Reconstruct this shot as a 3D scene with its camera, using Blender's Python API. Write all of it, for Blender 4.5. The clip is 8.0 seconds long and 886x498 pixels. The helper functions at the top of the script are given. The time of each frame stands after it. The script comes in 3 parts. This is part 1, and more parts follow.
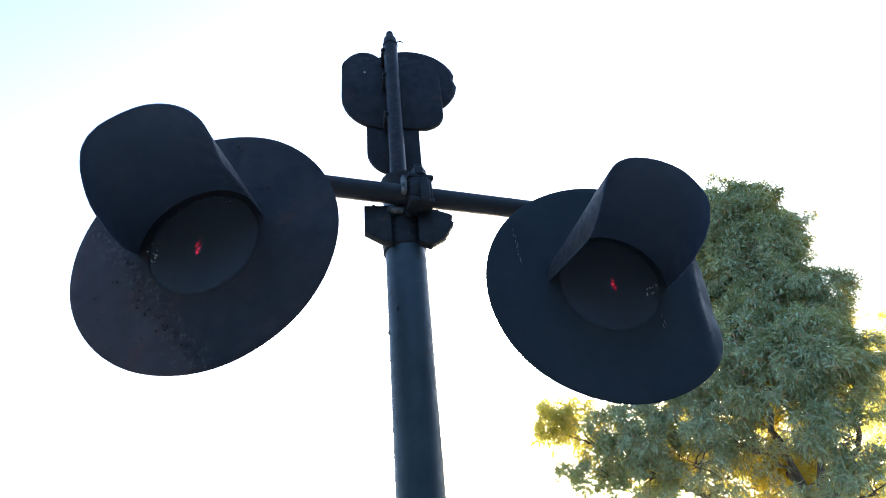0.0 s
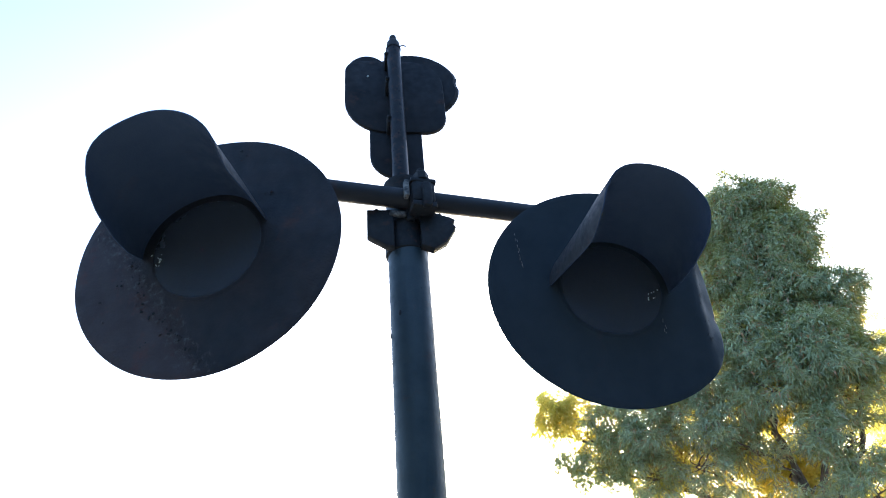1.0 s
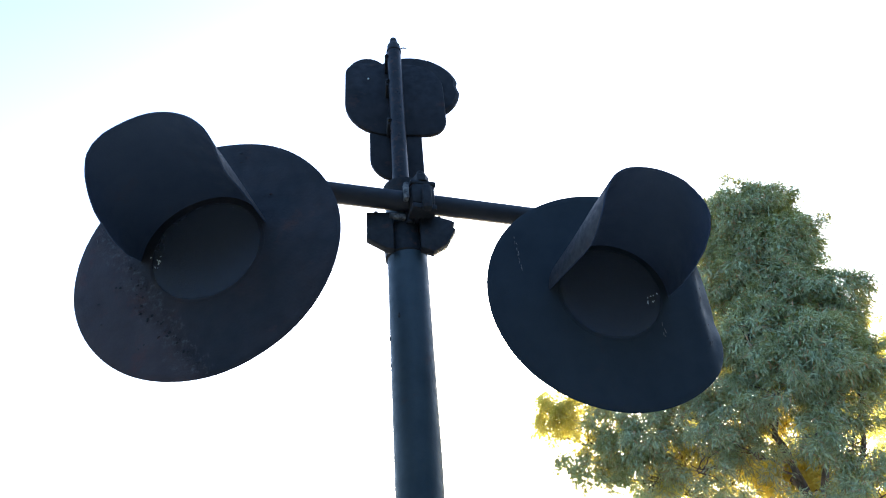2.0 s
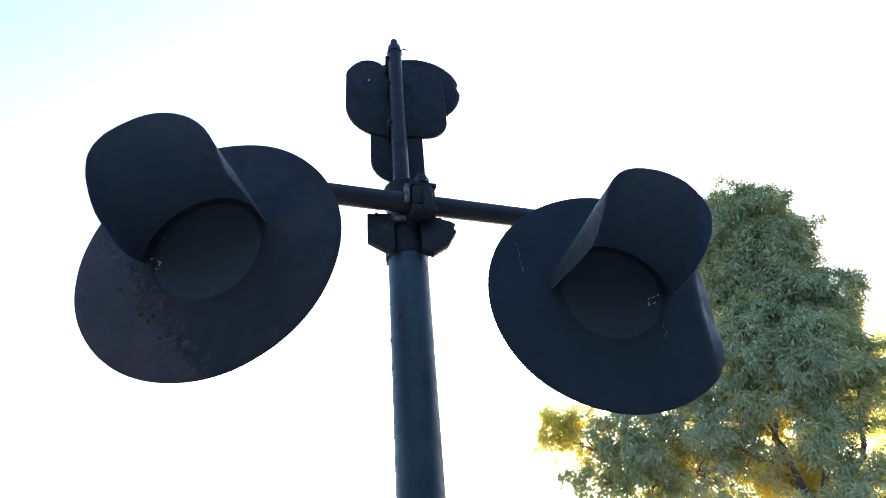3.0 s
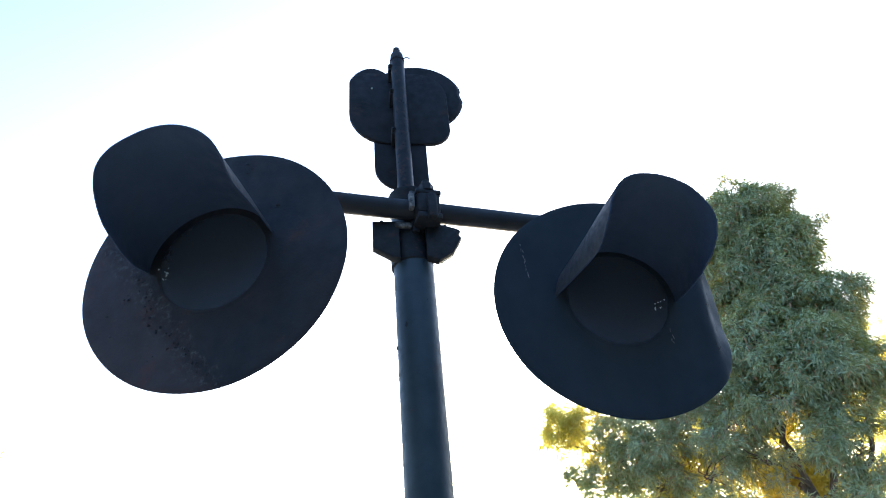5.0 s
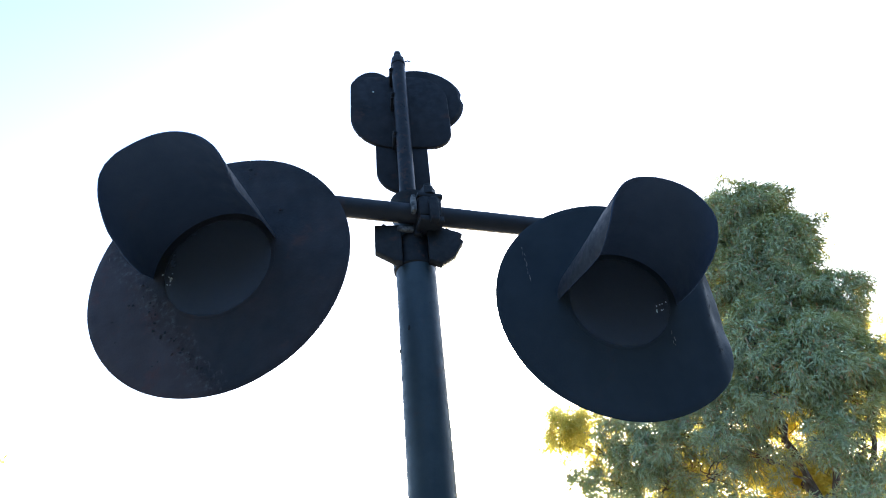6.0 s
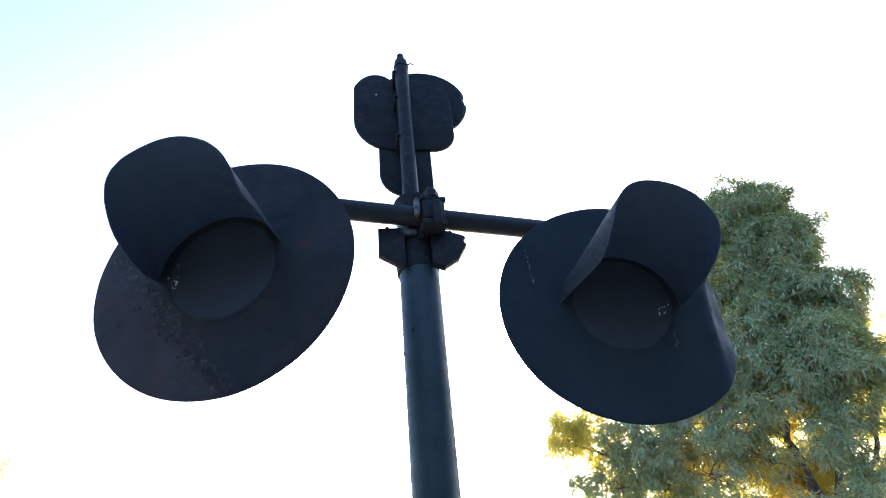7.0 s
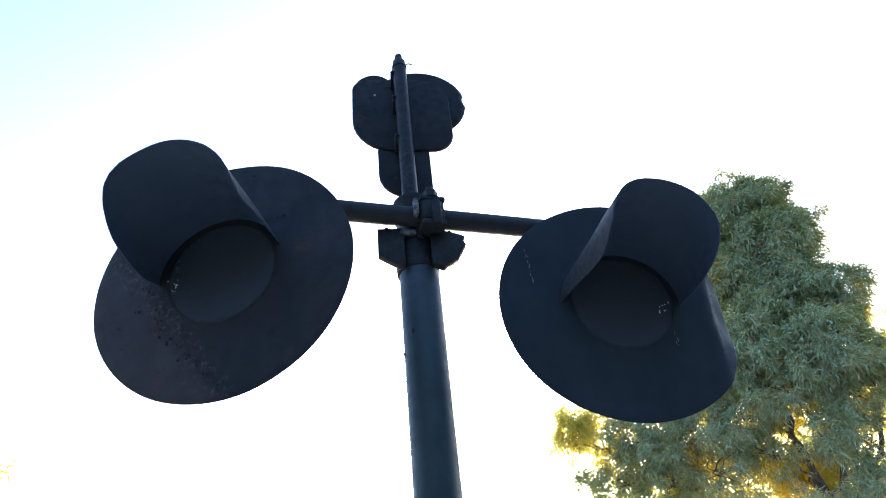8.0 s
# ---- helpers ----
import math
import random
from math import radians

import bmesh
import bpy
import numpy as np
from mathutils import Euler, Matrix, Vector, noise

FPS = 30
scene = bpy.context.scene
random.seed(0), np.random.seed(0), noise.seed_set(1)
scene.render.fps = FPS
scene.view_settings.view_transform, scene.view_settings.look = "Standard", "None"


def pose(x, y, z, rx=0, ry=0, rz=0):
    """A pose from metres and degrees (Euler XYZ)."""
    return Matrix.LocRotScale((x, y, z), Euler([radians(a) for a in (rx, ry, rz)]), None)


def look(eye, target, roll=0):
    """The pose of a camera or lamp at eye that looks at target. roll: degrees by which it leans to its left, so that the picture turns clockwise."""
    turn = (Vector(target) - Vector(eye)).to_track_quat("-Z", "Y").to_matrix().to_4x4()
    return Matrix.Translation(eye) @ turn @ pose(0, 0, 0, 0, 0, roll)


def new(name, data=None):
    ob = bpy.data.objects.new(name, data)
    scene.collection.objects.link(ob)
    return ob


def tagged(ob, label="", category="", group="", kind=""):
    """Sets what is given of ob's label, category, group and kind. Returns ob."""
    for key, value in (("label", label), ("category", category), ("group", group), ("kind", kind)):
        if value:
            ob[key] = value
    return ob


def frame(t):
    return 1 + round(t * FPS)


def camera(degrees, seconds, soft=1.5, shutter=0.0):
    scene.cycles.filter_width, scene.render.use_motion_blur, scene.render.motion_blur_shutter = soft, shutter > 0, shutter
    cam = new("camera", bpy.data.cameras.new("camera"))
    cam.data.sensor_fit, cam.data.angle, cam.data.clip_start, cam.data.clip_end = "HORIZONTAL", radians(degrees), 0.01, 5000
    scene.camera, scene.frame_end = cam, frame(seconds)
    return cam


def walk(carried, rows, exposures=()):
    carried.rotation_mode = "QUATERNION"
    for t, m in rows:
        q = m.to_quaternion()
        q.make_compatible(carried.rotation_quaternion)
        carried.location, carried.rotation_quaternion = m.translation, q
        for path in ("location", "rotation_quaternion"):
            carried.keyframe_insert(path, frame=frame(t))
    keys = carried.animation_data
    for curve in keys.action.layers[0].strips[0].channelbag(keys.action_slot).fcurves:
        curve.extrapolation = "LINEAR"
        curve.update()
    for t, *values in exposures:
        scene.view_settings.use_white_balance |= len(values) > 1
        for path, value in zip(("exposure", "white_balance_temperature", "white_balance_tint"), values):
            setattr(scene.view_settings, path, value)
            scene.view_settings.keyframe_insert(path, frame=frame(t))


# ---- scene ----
cam = camera(70.37, 8.0, 1.1)
ZA = 2.57          # height of the crossarm over the ground


def eye_row(t, e, g, roll):
    return (t, look((e[0], e[1], e[2] + ZA), (g[0], g[1], g[2] + ZA), roll))


walk(cam, [
    eye_row(0.0, (-0.0948, -1.1964, -0.9495), (0.1563, 0.4318, 0.1845), -5.910),
    eye_row(0.5, (-0.0944, -1.2012, -0.9480), (0.1498, 0.4255, 0.1896), -5.783),
    eye_row(1.0, (-0.0931, -1.2067, -0.9471), (0.1477, 0.4213, 0.1893), -5.580),
    eye_row(1.5, (-0.0897, -1.2078, -0.9455), (0.1475, 0.4187, 0.1939), -5.371),
    eye_row(3.0, (-0.0919, -1.2055, -0.9455), (0.1470, 0.4158, 0.2010), -5.336),
    eye_row(3.5, (-0.0950, -1.2059, -0.9448), (0.1414, 0.4134, 0.2050), -5.732),
    eye_row(4.0, (-0.0970, -1.2085, -0.9460), (0.1383, 0.4079, 0.2081), -5.755),
    eye_row(4.5, (-0.0968, -1.2083, -0.9448), (0.1349, 0.4049, 0.2145), -5.730),
    eye_row(6.0, (-0.1004, -1.2177, -0.9420), (0.1264, 0.3933, 0.2214), -6.132),
    eye_row(6.5, (-0.1030, -1.2262, -0.9386), (0.1222, 0.3867, 0.2223), -5.988),
    eye_row(7.0, (-0.1042, -1.2270, -0.9400), (0.1167, 0.3849, 0.2231), -6.044),
    eye_row(7.5, (-0.1015, -1.2262, -0.9390), (0.1158, 0.3861, 0.2244), -6.153),
    eye_row(8.0, (-0.0984, -1.2282, -0.9386), (0.1159, 0.3857, 0.2230), -6.512),
], exposures=[(0.0, 2.5, 5350, 10), (8.0, 2.5, 5350, 10)])

# ---- light: a low evening sun behind the tree, a hazy bright sky ----
SUN_EL, SUN_AZ = radians(13), radians(19)
world = bpy.data.worlds.new("sky")
scene.world = world
world.use_nodes = True
wn = world.node_tree
sky = wn.nodes.new("ShaderNodeTexSky")
sky.sky_type = "NISHITA"
sky.sun_disc = False
sky.sun_elevation, sky.sun_rotation = SUN_EL, SUN_AZ
sky.air_density, sky.dust_density, sky.ozone_density = 1.0, 4.0, 1.0
wn.links.new(sky.outputs[0], wn.nodes["Background"].inputs[0])
wn.nodes["Background"].inputs[1].default_value = 0.15

sun_data = bpy.data.lights.new("sun", "SUN")
sun_data.energy, sun_data.angle, sun_data.color = 5.0, radians(0.6), (1.0, 0.86, 0.58)
sun = new("sun", sun_data)
sun_dir = Vector((math.sin(SUN_AZ) * math.cos(SUN_EL), math.cos(SUN_AZ) * math.cos(SUN_EL), math.sin(SUN_EL)))
sun.matrix_world = look(sun_dir * 60, (0, 0, 0))


# ---- materials ----
class Mat:
    """A small wrapper round a node tree."""

    def __init__(self, name):
        self.m = bpy.data.materials.new(name)
        self.m.use_nodes = True
        self.t = self.m.node_tree
        self.b = self.t.nodes["Principled BSDF"]
        self.out = self.t.nodes["Material Output"]
        self.co = self.n("ShaderNodeTexCoord").outputs["Object"]

    def n(self, kind, **props):
        node = self.t.nodes.new(kind)
        for key, value in props.items():
            node.inputs[key].default_value = value
        return node

    def link(self, a, b):
        self.t.links.new(a, b)

    def noise(self, scale, detail=4.0, rough=0.55, stretch=(1, 1, 1)):
        mp = self.n("ShaderNodeMapping")
        mp.inputs["Scale"].default_value = stretch
        self.link(self.co, mp.inputs["Vector"])
        tex = self.n("ShaderNodeTexNoise", Scale=scale, Detail=detail, Roughness=rough)
        self.link(mp.outputs[0], tex.inputs["Vector"])
        return tex.outputs["Fac"]

    def ramp(self, fac, stops):
        r = self.n("ShaderNodeValToRGB")
        els = r.color_ramp.elements
        while len(els) < len(stops):
            els.new(0.5)
        for el, (pos, col) in zip(els, stops):
            el.position, el.color = pos, (*col, 1) if len(col) == 3 else col
        self.link(fac, r.inputs[0])
        return r.outputs["Color"]

    def mix(self, fac, a, b):
        mx = self.n("ShaderNodeMix")
        mx.data_type = "RGBA"
        for sock, val in ((mx.inputs[0], fac), (mx.inputs[6], a), (mx.inputs[7], b)):
            if hasattr(val, "links") or hasattr(val, "is_linked"):
                self.link(val, sock)
            elif isinstance(val, tuple):
                sock.default_value = (*val, 1)
            else:
                sock.default_value = val
        return mx.outputs[2]

    def bump(self, fac, strength, dist):
        bp = self.n("ShaderNodeBump", Strength=strength, Distance=dist)
        self.link(fac, bp.inputs["Height"])
        self.link(bp.outputs[0], self.b.inputs["Normal"])


def g3(v):
    return (v, v, v)


def painted(name, base, worn, rust_amount, rough=0.5, patch=5.0, spec=0.18, blister=None):
    """Old dark paint on steel: faded patches, rust spots, fine relief."""
    k = Mat(name)
    fade = k.ramp(k.noise(patch, 5, 0.6), [(0.38, g3(0)), (0.66, g3(1))])
    col = k.mix(fade, base, worn)
    rust = k.ramp(k.noise(patch * 2.3, 8, 0.68), [(0.62 - 0.1 * rust_amount, g3(0)), (0.70, g3(1))])
    rust_fac = k.mix(rust_amount, g3(0), rust)
    col = k.mix(rust_fac, col, (0.055, 0.028, 0.02))
    relief = k.noise(180, 5, 0.7)
    if blister:
        # bare oxidised steel past a ragged edge where the paint has come away
        dot = k.n("ShaderNodeVectorMath")
        dot.operation = "DOT_PRODUCT"
        dot.inputs[1].default_value = (-0.815, 0, -0.578)
        k.link(k.co, dot.inputs[0])
        jag = k.n("ShaderNodeMath", Value=0.0)
        jag.operation = "MULTIPLY_ADD"
        k.link(k.noise(22, 7, 0.7), jag.inputs[0])
        jag.inputs[1].default_value = 0.075
        k.link(dot.outputs["Value"], jag.inputs[2])
        bare = k.ramp(jag.outputs[0], [(0.155, g3(0)), (0.175, g3(1))])
        edge = k.ramp(jag.outputs[0], [(0.140, g3(0)), (0.160, g3(1)), (0.180, g3(1)), (0.205, g3(0))])
        steel = k.mix(k.noise(9, 6, 0.65), (0.026, 0.024, 0.030), (0.050, 0.044, 0.052))
        steel = k.mix(k.ramp(k.noise(16, 6, 0.7), [(0.54, g3(0)), (0.70, g3(1))]), steel, (0.058, 0.032, 0.034))
        col = k.mix(bare, col, steel)
        crust = k.ramp(k.noise(90, 6, 0.7), [(0.52, g3(0)), (0.66, g3(1))])
        col = k.mix(k.mix(edge, g3(0), crust), col, (0.070, 0.074, 0.086))
        relief = k.mix(edge, k.mix(0.75, relief, g3(0.5)), k.noise(65, 8, 0.8))
    k.link(col, k.b.inputs["Base Color"])
    k.link(k.ramp(k.noise(patch * 6, 4), [(0.3, g3(rough - 0.1)), (0.7, g3(rough + 0.15))]), k.b.inputs["Roughness"])
    k.b.inputs["Specular IOR Level"].default_value = spec
    k.bump(relief, 0.8 if blister else 0.22, 0.006 if blister else 0.002)
    return k.m


PAINT = painted("black_paint", (0.017, 0.021, 0.028), (0.024, 0.028, 0.036), 0.25, 0.5)
DISC_PAINT = painted("disc_black_paint", (0.016, 0.024, 0.033), (0.022, 0.031, 0.041), 0.15, 0.65, 3.5, 0.10)
PAINT_WORN = painted("worn_black_paint", (0.012, 0.017, 0.025), (0.024, 0.023, 0.028), 0.4, 0.6, 4.5, 0.18, True)
HEAD_PAINT = painted("signal_black_paint", (0.008, 0.010, 0.014), (0.016, 0.017, 0.021), 0.4, 0.55, 8.0, 0.12)
RUST = painted("rust", (0.024, 0.018, 0.019), (0.042, 0.034, 0.034), 0.1, 0.85, 60.0, 0.1)
PAINT_HOOD = painted("hood_black_paint", (0.031, 0.050, 0.092), (0.038, 0.058, 0.102), 0.15, 0.55, 6.0, 0.2)
HOOD_WORN = painted("weathered_hood_paint", (0.026, 0.029, 0.034), (0.042, 0.043, 0.047), 0.4, 0.6, 14.0, 0.14)
POLE_PAINT = painted("pole_paint", (0.018, 0.033, 0.046), (0.028, 0.045, 0.060), 0.3, 0.44, 9.0, 0.24)
MAST_PAINT = painted("mast_paint", (0.006, 0.008, 0.012), (0.015, 0.017, 0.022), 0.9, 0.34, 22.0, 0.12)
IRON = painted("cast_iron", (0.009, 0.012, 0.017), (0.019, 0.022, 0.026), 0.6, 0.6, 14.0)

k = Mat("dull_slate")
k.link(k.ramp(k.noise(30), [(0.3, (0.034, 0.046, 0.064)), (0.7, (0.040, 0.054, 0.074))]), k.b.inputs["Base Color"])
k.b.inputs["Roughness"].default_value = 0.95
k.b.inputs["Specular IOR Level"].default_value = 0.05
BLACK = k.m

k = Mat("galvanised_wire")
k.link(k.ramp(k.noise(60), [(0.3, (0.033, 0.043, 0.060)), (0.7, (0.039, 0.050, 0.068))]), k.b.inputs["Base Color"])
k.b.inputs["Roughness"].default_value = 0.5
k.b.inputs["Specular IOR Level"].default_value = 0.06
WIRE = k.m

k = Mat("pale_putty")
k.link(k.ramp(k.noise(70, 6), [(0.42, (0.03, 0.035, 0.04)), (0.62, (0.16, 0.17, 0.175))]), k.b.inputs["Base Color"])
k.b.inputs["Roughness"].default_value = 0.8
PUTTY = k.m

k = Mat("pale_dirt")
k.link(k.ramp(k.noise(160, 5), [(0.35, g3(0.05)), (0.7, g3(0.22))]), k.b.inputs["Base Color"])
k.b.inputs["Roughness"].default_value = 0.9
STREAK = k.m

# pale colour standing for bright sky: lens glints, hole in the backplate
k = Mat("pale_sky_spot")
k.link(k.ramp(k.noise(300, 4), [(0.35, (0.16, 0.21, 0.20)), (0.65, (0.46, 0.52, 0.50))]), k.b.inputs["Base Color"])
k.b.inputs["Roughness"].default_value = 0.25
SKY_SPOT = k.m

# signal glass under years of grime: mostly dull, some of it clear
k = Mat("grimy_signal_glass")
tr = k.n("ShaderNodeBsdfTransparent")
tr.inputs["Color"].default_value = (0.90, 0.86, 0.88, 1)
k.link(k.ramp(k.noise(30, 5), [(0.3, (0.038, 0.050, 0.070)), (0.7, (0.044, 0.057, 0.079))]), k.b.inputs["Base Color"])
k.b.inputs["Roughness"].default_value = 0.5
k.b.inputs["Specular IOR Level"].default_value = 0.12
mx = k.n("ShaderNodeMixShader")
mx.inputs[0].default_value = 0.80
k.link(tr.outputs[0], mx.inputs[1])
k.link(k.b.outputs[0], mx.inputs[2])
k.link(mx.outputs[0], k.out.inputs[0])
GRIMY_GLASS = k.m

# the lit lamp: hottest in the middle, fading over its reflector
k = Mat("lit_lamp")
ln = k.n("ShaderNodeVectorMath")
ln.operation = "LENGTH"
k.link(k.co, ln.inputs[0])
fall = k.ramp(ln.outputs["Value"], [(0.0, g3(1.0)), (0.006, g3(0.50)), (0.011, g3(0.20)), (0.017, g3(0.060)), (0.026, g3(0.016)), (0.040, g3(0.005)), (0.056, g3(0.0))])
vor = k.n("ShaderNodeTexVoronoi", Scale=75.0)
k.link(k.co, vor.inputs["Vector"])
cells = k.ramp(vor.outputs["Distance"], [(0.1, g3(1.0)), (0.8, g3(0.12))])
mul = k.n("ShaderNodeMath")
mul.operation = "MULTIPLY"
k.link(fall, mul.inputs[0])
k.link(cells, mul.inputs[1])
sc = k.n("ShaderNodeMath")
sc.operation = "MULTIPLY"
k.link(mul.outputs[0], sc.inputs[0])
sc.inputs[1].default_value = 38.0
em = k.n("ShaderNodeEmission")
em.inputs["Color"].default_value = (1.0, 0.012, 0.070, 1)
k.link(sc.outputs[0], em.inputs["Strength"])
k.b.inputs["Base Color"].default_value = (0.037, 0.050, 0.069, 1)
k.b.inputs["Roughness"].default_value = 0.95
k.b.inputs["Specular IOR Level"].default_value = 0.05
both = k.n("ShaderNodeAddShader")
k.link(k.b.outputs[0], both.inputs[0])
k.link(em.outputs[0], both.inputs[1])
k.link(both.outputs[0], k.out.inputs[0])
LAMP = k.m


def leaf_material(name, dark, light, glow, dead, through_share):
    """Leaves: dull top, light passing through from behind."""
    k = Mat(name)
    rnd = k.n("ShaderNodeNewGeometry").outputs["Random Per Island"]
    col = k.ramp(rnd, [(0.0, dark), (0.55, light), (0.885, light), (0.930, dead)])
    k.link(col, k.b.inputs["Base Color"])
    k.b.inputs["Roughness"].default_value = 0.42
    tl = k.n("ShaderNodeBsdfTranslucent")
    k.link(k.mix(k.noise(0.9, 2), glow, (glow[0] * 0.95, glow[1] * 0.76, glow[2] * 0.45)), tl.inputs["Color"])
    mx = k.n("ShaderNodeMixShader")
    mx.inputs[0].default_value = through_share
    k.link(k.b.outputs[0], mx.inputs[1])
    k.link(tl.outputs[0], mx.inputs[2])
    k.link(mx.outputs[0], k.out.inputs[0])
    return k.m


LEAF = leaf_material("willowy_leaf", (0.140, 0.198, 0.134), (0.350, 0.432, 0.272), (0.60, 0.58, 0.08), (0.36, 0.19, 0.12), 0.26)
# copy of the leaf with sun from behind put into its yellow
LEAF_SUNLIT = leaf_material("sunlit_yellow_leaf", (0.14, 0.15, 0.07), (0.30, 0.29, 0.14), (0.96, 0.93, 0.22), (0.44, 0.22, 0.12), 0.66)

k = Mat("bark")
k.link(k.ramp(k.noise(5, 8, 0.65, (1, 1, 0.25)), [(0.3, (0.07, 0.052, 0.042)), (0.7, (0.22, 0.17, 0.14))]), k.b.inputs["Base Color"])
k.b.inputs["Roughness"].default_value = 0.9
k.bump(k.noise(9, 8, 0.7, (1, 1, 0.2)), 0.6, 0.03)
BARK = k.m

k = Mat("gravel_ground")
k.link(k.ramp(k.noise(0.6, 8, 0.7), [(0.3, (0.11, 0.115, 0.12)), (0.55, (0.17, 0.175, 0.18)), (0.75, (0.24, 0.245, 0.25))]), k.b.inputs["Base Color"])
k.b.inputs["Roughness"].default_value = 0.95
k.bump(k.noise(25, 6, 0.7), 0.6, 0.03)
GROUND = k.m


# ---- mesh helpers ----
def finish(bm, name, material, smooth=35):
    me = bpy.data.meshes.new(name)
    bmesh.ops.recalc_face_normals(bm, faces=bm.faces)
    bm.to_mesh(me)
    bm.free()
    me.materials.append(material)
    if smooth:
        me.polygons.foreach_set("use_smooth", [True] * len(me.polygons))
        me.set_sharp_from_angle(angle=radians(smooth))
    return me


def part(name, bm, material, parent, label="", smooth=35):
    ob = new(name, finish(bm, name, material, smooth))
    ob.parent = parent
    return tagged(ob, label)


def lathe(bm, profile, m=Matrix(), seg=48, closed=False):
    """Turns (radius, height) pairs round the local z axis."""
    rings = []
    for r, h in profile:
        rings.append([bm.verts.new(m @ Vector((r * math.cos(a), r * math.sin(a), h)))
                      for a in (math.tau * i / seg for i in range(seg))])
    pairs = list(zip(rings, rings[1:])) + ([(rings[-1], rings[0])] if closed else [])
    for a, b in pairs:
        for i in range(seg):
            j = (i + 1) % seg
            bm.faces.new((a[i], a[j], b[j], b[i]))
    if not closed:
        for ring in (rings[0], rings[-1]):
            bm.faces.new(ring)
    return bm


def rod(bm, a, b, r0, r1=None, seg=16, bevel=0.0):
    """A straight round bar from a to b."""
    a, b = Vector(a), Vector(b)
    r1 = r0 if r1 is None else r1
    m = Matrix.Translation(a) @ (b - a).to_track_quat("Z", "Y").to_matrix().to_4x4()
    n = (b - a).length
    prof = [(r0, 0), (r1, n)]
    if bevel:
        prof = [(r0 - bevel, 0), (r0, bevel), (r1, n - bevel), (r1 - bevel, n)]
    return lathe(bm, prof, m, seg)


def box(bm, lo, hi, m=Matrix(), bevel=0.004):
    made = bmesh.ops.create_cube(bm, size=1.0)["verts"]
    size = Vector(hi) - Vector(lo)
    mid = (Vector(hi) + Vector(lo)) / 2
    for v in made:
        v.co = m @ (Vector((v.co.x * size.x, v.co.y * size.y, v.co.z * size.z)) + mid)
    if bevel:
        edges = {e for v in made for e in v.link_edges}
        bmesh.ops.bevel(bm, geom=list(edges), offset=bevel, segments=2, affect="EDGES", profile=0.5)
    return bm


def hexbolt(bm, at, axis, r=0.011, h=0.009, stud=0.012):
    at, axis = Vector(at), Vector(axis).normalized()
    rod(bm, at, at + axis * h, r, seg=6, bevel=0.0015)
    rod(bm, at, at + axis * (h + stud), r * 0.5, seg=8, bevel=0.001)
    return bm


def plate(bm, outline, y0, y1, bevel=0.003):
    """A flat plate in the x-z plane from y0 to y1."""
    front = [bm.verts.new((x, y0, z)) for x, z in outline]
    face = bm.faces.new(front)
    got = bmesh.ops.extrude_face_region(bm, geom=[face])
    moved = [g for g in got["geom"] if isinstance(g, bmesh.types.BMVert)]
    for v in moved:
        v.co.y = y1
    if bevel:
        rim = [e for e in bm.edges if abs(e.verts[0].co.y - e.verts[1].co.y) < 1e-7]
        bmesh.ops.bevel(bm, geom=rim, offset=bevel, segments=2, affect="EDGES", profile=0.5)
    return bm


def rounded(x0, x1, z0, z1, radii, n=8):
    """A rectangle's outline with its own radius at each corner: bottom left, bottom right, top right, top left."""
    out = []
    for (cx, cz, a0), r in zip(((x0, z0, 180), (x1, z0, 270), (x1, z1, 0), (x0, z1, 90)), radii):
        px, pz = cx + (r if cx == x0 else -r), cz + (r if cz == z0 else -r)
        out += [(px + r * math.cos(radians(a0 + 90 * i / n)), pz + r * math.sin(radians(a0 + 90 * i / n))) for i in range(n + 1)]
    return out


def thing(name, m, label, category, group="", kind=""):
    ob = new(name)
    ob.matrix_world = m
    ob.empty_display_size = 0.1
    return tagged(ob, label, category, group, kind)


# ---- ground ----
bm = bmesh.new()
bmesh.ops.create_grid(bm, x_segments=60, y_segments=60, size=2000)
for v in bm.verts:
    s = v.co.length / 2000
    v.co.xy *= max(s, 0.02) ** 0.8
    v.co.z = 0.0 if v.co.length < 30 else noise.noise(v.co * 0.004) * 0.6
ground = new("ground", finish(bm, "ground", GROUND))
tagged(ground, "grey gravel beside the railway", "ground", kind="structure")


# unseen leafy wall added behind the viewer: closes the place, cuts sky light
bm = bmesh.new()
rows = []
for i in range(61):
    a = radians(200 + 140 * i / 60)
    line = []
    for j in range(15):
        h = 6.5 * j / 14
        bulge = noise.noise(Vector((a * 9, h * 0.5, 1.0))) * 1.6 + noise.noise(Vector((a * 30, h * 1.7, 4.0))) * 0.7
        r = 10.5 + bulge - 0.6 * math.sin(j / 14 * math.pi)
        line.append(bm.verts.new((r * math.cos(a), r * math.sin(a), h * (1 + 0.14 * noise.noise(Vector((a * 12, 7.0, 0)))) - 0.05)))
    rows.append(line)
for a, b in zip(rows, rows[1:]):
    for j in range(14):
        bm.faces.new((a[j], a[j + 1], b[j + 1], b[j]))
bmesh.ops.solidify(bm, geom=list(bm.faces), thickness=0.6)
k = Mat("sky_block_foliage")
k.link(k.ramp(k.noise(3, 8, 0.75), [(0.3, (0.02, 0.03, 0.018)), (0.7, (0.07, 0.09, 0.05))]), k.b.inputs["Base Color"])
k.b.inputs["Roughness"].default_value = 0.9
k.bump(k.noise(6, 8, 0.8), 1.0, 0.3)
tagged(new("backdrop", finish(bm, "backdrop", k.m)), "unseen dark leafy wall added behind the viewer to dim the sky", "backdrop", kind="structure")


